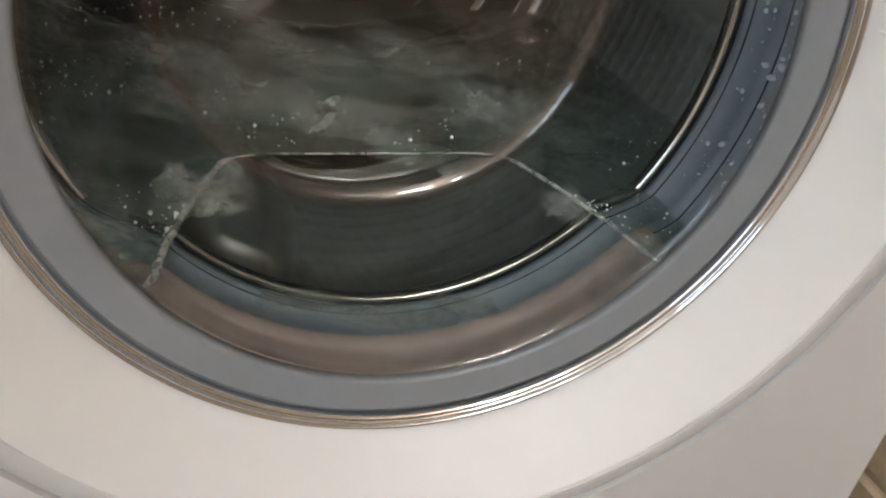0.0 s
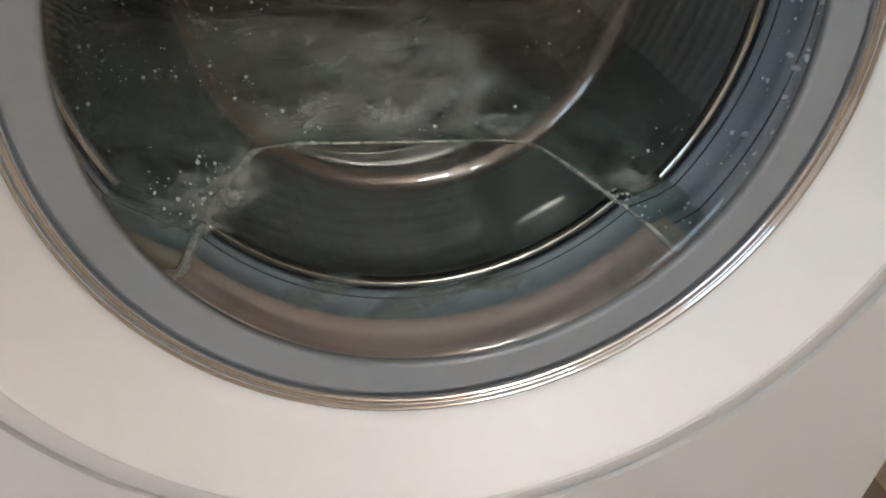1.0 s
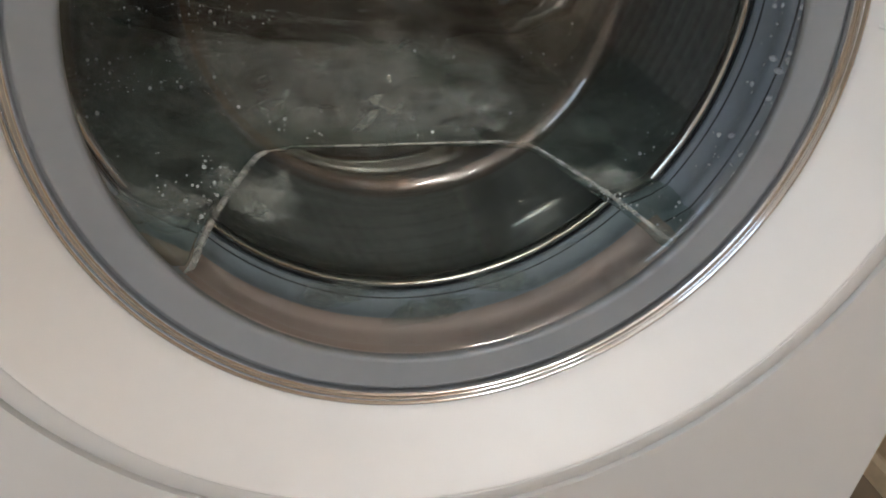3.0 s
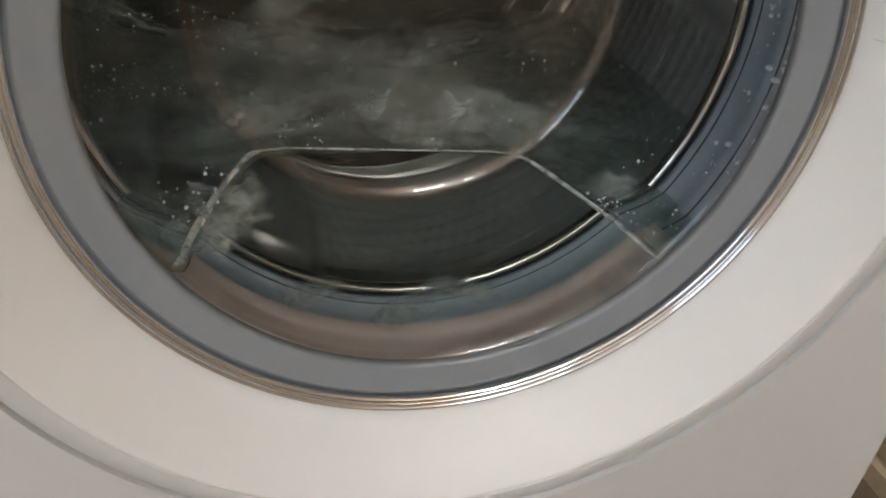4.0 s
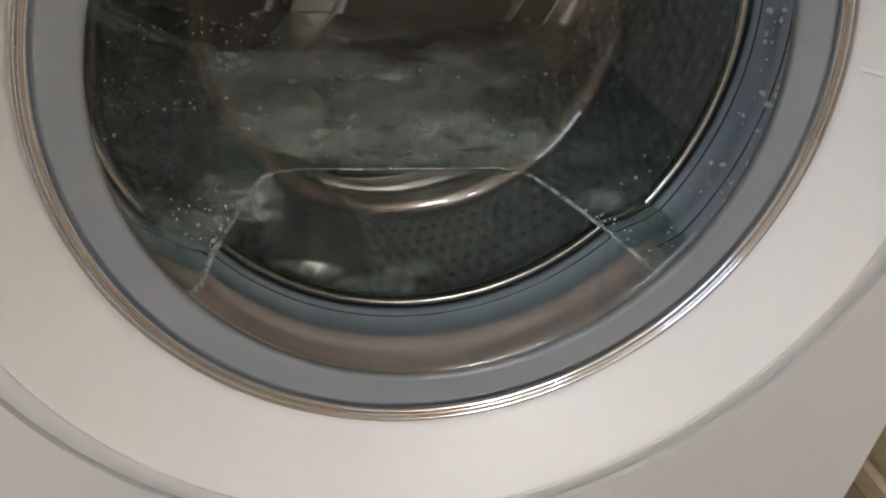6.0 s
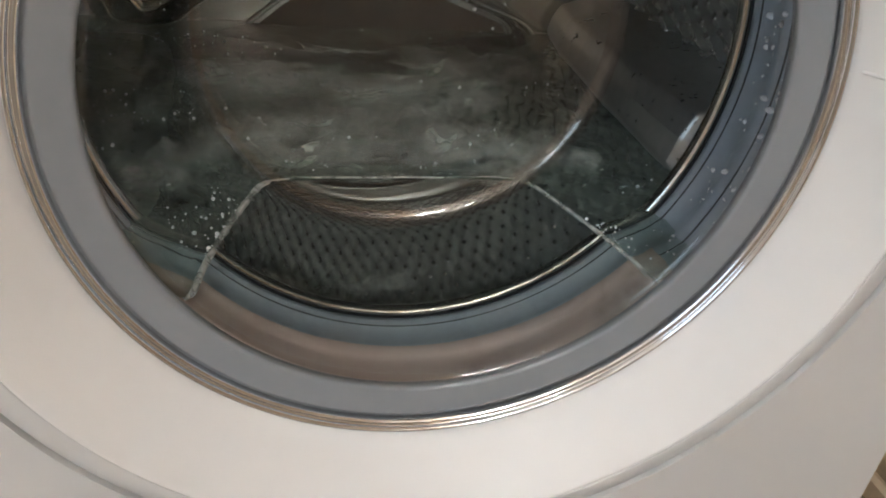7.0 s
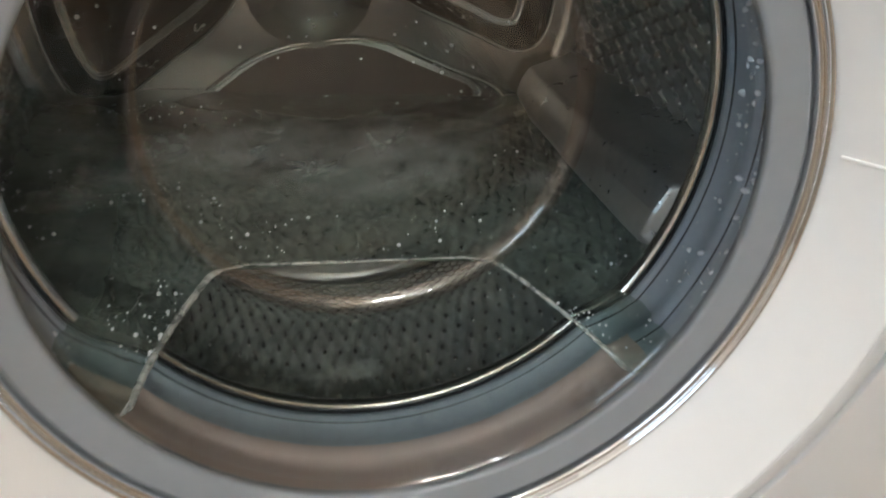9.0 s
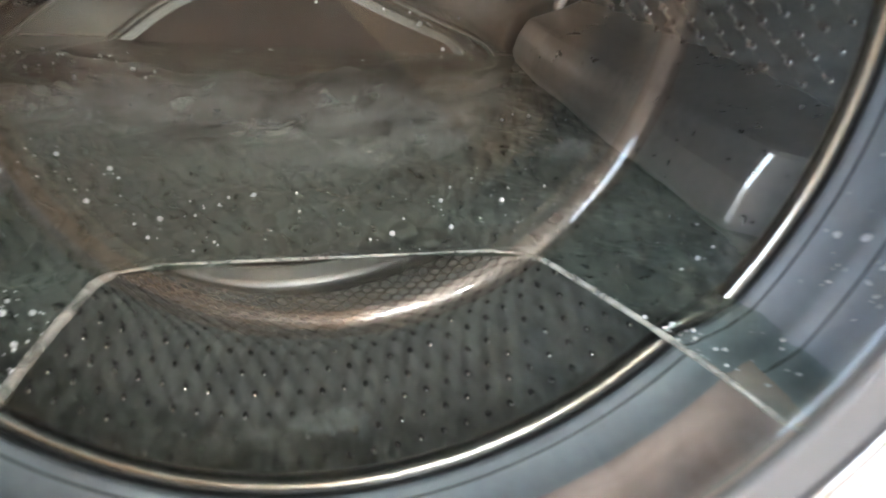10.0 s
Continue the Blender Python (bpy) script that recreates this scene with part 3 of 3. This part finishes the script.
def water():
    """Standing water: a rippled top sheet, and the face that lies against the glass bowl."""
    w = tagged(new("water"), "cloudy wash water standing in the drum", "water")
    w.location = (0, 0, ZC)
    bm = bmesh.new()
    ny, nx = 70, 56
    for side in (-1, 1):
        for j in range(ny):
            y0, y1 = [0.012 + (YD1 - 0.014) * k / ny for k in (j, j + 1)]
            vs = []
            for i in range(nx + 1):
                row = []
                for y in (y0, y1):
                    rout = 0.193 if y < YD0 - 0.01 else RD - 0.002
                    xo = math.sqrt(rout ** 2 - ZW ** 2)
                    rb = bowl_r(y)
                    xi = math.sqrt(max(rb ** 2 - ZW ** 2, 0)) + (0.0008 if rb > -ZW else 0)
                    row.append(bm.verts.new((side * (xi + (xo - xi) * i / nx), y, ZW)))
                vs.append(row)
            for p, q in zip(vs, vs[1:]):
                bm.faces.new((p[0], q[0], q[1], p[1]))
    bmesh.ops.remove_doubles(bm, verts=bm.verts, dist=1e-5)
    for v in bm.verts:
        p = Vector((v.co.x, v.co.y, 0))
        v.co.z += 0.0022 * noise.noise(p * 22) + 0.0009 * noise.noise(p * 65)
    bmesh.ops.recalc_face_normals(bm, faces=bm.faces)
    for f in bm.faces:
        if f.normal.z < 0:
            f.normal_flip()
    part("water_surface", bm, WATER, w, "rippled cloudy water surface").visible_shadow = False
    bm = spin([(r + 0.0012, y + 0.0012) for r, y in bowl_profile()[2:]], n=200)
    bmesh.ops.bisect_plane(bm, geom=bm.verts[:] + bm.edges[:] + bm.faces[:], plane_co=(0, 0, ZW), plane_no=(0, 0, 1), clear_outer=True)
    bm.normal_update()
    # all normals look into the bowl, towards the air
    for f in bm.faces:
        c = f.calc_center_median()
        if f.normal.dot(Vector((-c.x, -0.12, -c.z))) < 0:
            f.normal_flip()
    # bubbles afloat, mostly on the side to which the drum drags the water
    rnd = random.Random(11)
    verts, faces = [], []
    ico = bmesh.new()
    bmesh.ops.create_icosphere(ico, subdivisions=1, radius=1)
    base = [v.co.copy() for v in ico.verts]
    tris = [[v.index for v in f.verts] for f in ico.faces]
    ico.free()
    while len(verts) < 320 * len(base):
        y = rnd.uniform(0.03, 0.42)
        side = -1 if rnd.random() < 0.68 else 1
        rb = bowl_r(y)
        xi = math.sqrt(max(rb ** 2 - ZW ** 2, 0)) + 0.003
        xo = math.sqrt((0.190 if y < YD0 - 0.01 else RD - 0.006) ** 2 - ZW ** 2)
        x = side * (xi + (xo - xi) * rnd.random() ** (1.6 if y < 0.15 else 1.0))
        if noise.noise(Vector((x * 14, y * 14, 3))) < 0.05:
            continue
        r = 0.0004 + 0.0012 * rnd.random() ** 3
        k = len(verts)
        verts += [(x + v.x * r, y + v.y * r, ZW + 0.0008 + v.z * r) for v in base]
        faces += [[i + k for i in t] for t in tris]
    me = bpy.data.meshes.new("bubbles")
    me.from_pydata(verts, [], faces)
    me.polygons.foreach_set("use_smooth", [True] * len(faces))
    me.materials.append(DROPGLINT)
    bubbles = new("bubbles", me)
    bubbles.parent = w
    tagged(bubbles, "small bright bubbles", kind="stuff")
    part("water_face", bm, WATERFACE, w, "dark water seen against the glass").visible_shadow = False
    return w


room()
ceiling_lamp(0.10, -2.30, BULB, ((-0.15, 0.05), (0.14, 0.09), (0.04, -0.16)))
ceiling_lamp(-0.55, -1.90, BULB, ((0.0, 0.0),))
MACHINE, DRUM = machine()
WATERTHING = water()


# ---- suds ----
def suds_line(name, line, width, label, seed):
    """A soft flattened rope of foam along a line."""
    bm = bmesh.new()
    rows = []
    for i, (x, y) in enumerate(line):
        p = Vector((x, y, ZW))
        a, b = line[max(i - 1, 0)], line[min(i + 1, len(line) - 1)]
        d = Vector((b[0] - a[0], b[1] - a[1], 0)).normalized()
        out = Vector((d.y, -d.x, 0))
        k = noise.noise(Vector((i * 0.21, seed, 0)))
        w = width * (1 + 0.5 * k + (1.1 if x < -0.085 else 0.6 if x > 0.085 else -0.2)) * (0.4 if i in (0, len(line) - 1) else 1)
        off = out * -0.3 * w
        rows.append([bm.verts.new(p + off + out * (w * math.cos(t)) + Vector((0, 0, w * 0.9 * math.sin(t)))) for t in [2 * math.pi * s / 10 for s in range(10)]])
    for p, q in zip(rows, rows[1:]):
        for s in range(10):
            bm.faces.new((p[s], p[(s + 1) % 10], q[(s + 1) % 10], q[s]))
    bm.faces.new(rows[0])
    bm.faces.new(rows[-1])
    bmesh.ops.recalc_face_normals(bm, faces=bm.faces)
    ob = tagged(link(name, bm, FILM), label, "foam")
    ob.location = (0, 0, ZC)
    return ob


def clump(sx, sy, sz, seed):
    """A drifting cloud of suds: three ragged, buckled layers of foam that thin out towards the rim."""
    bm = bmesh.new()
    s = Vector((seed * 3.1, seed * 1.7, 0))
    n, m = 48, 14
    for layer in (-1, 0, 1):
        o = s + Vector((layer * 5, layer * 2, 0))
        grid = []
        for j in range(m + 1):
            ring = []
            for i in range(n):
                a, q = 2 * math.pi * i / n, j / m
                k = 1 + 0.45 * noise.noise(Vector((math.cos(a), math.sin(a), 0)) * 1.4 + o)
                p = Vector((q * k * math.cos(a), q * k * math.sin(a), 0))
                z = layer * 0.5 + 0.9 * noise.noise(p * 1.7 + o) + 0.35 * noise.noise(p * 5 + o)
                ring.append(bm.verts.new((p.x * sx * (1 - 0.12 * abs(layer)), p.y * sy * (1 - 0.12 * abs(layer)), z * sz)))
            grid.append(ring)
        for p, q in zip(grid, grid[1:]):
            for i in range(n):
                bm.faces.new((p[i], p[(i + 1) % n], q[(i + 1) % n], q[i]))
    bmesh.ops.remove_doubles(bm, verts=bm.verts, dist=1e-6)
    return tagged(link("foam_clump", bm, SUDS), "translucent whitish clump of soap suds drifting in the wash water", "foam", "drifting suds")


LINE = contact_line(off=0.0015)
FOAMLINE = suds_line("foam_line", LINE, 0.0009, "thin whitish line of suds where water meets the glass", 3)
# start place, first angle, size, turns about the axis of the wash, resting place
CLUMPS = [clump(*a) for a in (
    (0.085, 0.050, 0.010, 1), (0.070, 0.035, 0.014, 2), (0.055, 0.030, 0.012, 3), (0.095, 0.060, 0.008, 4),
    (0.026, 0.015, 0.012, 5), (0.030, 0.014, 0.014, 6), (0.020, 0.012, 0.008, 7), (0.050, 0.012, 0.010, 8), (0.060, 0.014, 0.014, 9),
    (0.090, 0.050, 0.012, 10), (0.075, 0.045, 0.014, 13),
    (0.045, 0.013, 0.004, 14), (0.032, 0.012, 0.005, 15), (0.026, 0.011, 0.004, 16))]


def motions():
    # the drum turns clockwise, slows from the fifth second and rests before the seventh
    n, dt = 60, 10.0 / 60
    speeds = [SPIN * (1.0 if i * dt < 4.6 else max(0.0, 1 - (i * dt - 4.6) / 2.0)) for i in range(n)]
    total = sum(speeds) * dt
    a = 51.0 - total
    rows = [(0.0, pose(0, 0, 0, 0, a, 0))]
    for i in range(n):
        a += speeds[i] * dt
        rows.append(((i + 1) * dt, pose(0, 0, 0, 0, a, 0)))
    walk(DRUM, rows)
    # suds drift with the wash and calm down as the drum stops
    homes = [(-0.02, 0.20, 0), (0.06, 0.17, 0), (-0.09, 0.19, 0), (0.02, 0.27, 0), (-0.128, 0.055, 0), (-0.105, 0.085, 0), (0.118, 0.075, 0), (0.03, 0.158, 0), (-0.03, 0.160, 0), (-0.09, 0.30, 0), (0.09, 0.33, 0), (0.005, 0.066, -0.080), (-0.060, 0.068, -0.070), (0.050, 0.070, -0.070)]
    for k, (ob, (hx, hy, hz)) in enumerate(zip(CLUMPS, homes)):
        rnd = random.Random(k + 20)
        ph, f1, f2 = rnd.uniform(0, 6.28), rnd.uniform(2.2, 4.2), rnd.uniform(4.5, 7.5)
        rows = []
        for i in range(51):
            t = i * 0.2
            calm = 1.0 if t < 4.5 else max(0.06, 1 - (t - 4.5) / 2.4)
            big = 0.045 if k in (0, 1, 2, 3, 8, 9, 10) else 0.012
            x = hx + calm * big * math.sin(f1 * t + ph) + 0.003 * math.sin(0.7 * t + k)
            y = hy + calm * big * 0.5 * math.sin(0.8 * f1 * t + 1.3 * ph)
            y = max(y, 0.152 + 0.02) if k in (0, 1, 2, 3) else y
            z = ZW + hz + 0.001 + calm * 0.006 * math.sin(f2 * t + ph)
            if k in (0, 1, 2, 7, 8):
                # the film draws back from the glass as the water clears
                y += 0.13 * min(1.0, max(0.0, (t - 7.4) / 1.4))
            if k in (11, 12, 13):
                # froth on the gasket sinks through to the drum's floor behind the lip
                sink = min(1.0, max(0.0, (t - 5.0) / 1.6))
                x, y, z = x - 0.05 * sink, y + 0.085 * sink, z - (0.058 if k == 11 else 0.056) * sink * sink
            if k in (4, 5, 6):
                # the froth by the glass drifts off once the drum rests
                away = min(1.0, max(0.0, (t - 5.8) / 2.6))
                x, y = x + (0.04 if k == 6 else -0.05) * away, y + 0.17 * away
            rows.append((t, pose(x, y, z + ZC, calm * 10 * math.sin(f2 * t), calm * 14 * math.sin(f1 * t + 1), 25 * math.sin(0.5 * t + ph) * calm)))
        walk(ob, rows)
    rows = []
    for i in range(51):
        t = i * 0.2
        calm = 1.0 if t < 4.5 else max(0.1, 1 - (t - 4.5) / 2.4)
        rows.append((t, pose(0, 0, ZC + 0.0016 * calm * math.sin(5.1 * t), 0, 1.6 * calm * math.sin(3.7 * t) + 0.6, 0)))
    walk(FOAMLINE, rows)
    walk(WATERTHING, [(t, pose(0, 0, ZC, 0, ry, 0)) for t, ry in ((0, 0.6), (0.4, 1.6), (0.8, 0.2), (1.3, 1.7), (1.8, 0.3), (2.3, 1.5), (2.9, 0.3), (3.5, 1.5), (4.1, 0.4), (4.8, 1.3), (5.6, 0.4), (6.6, 0.8), (7.5, 0.2), (8.5, 0.6), (10, 0.4))])


SPIN = 300.0
motions()
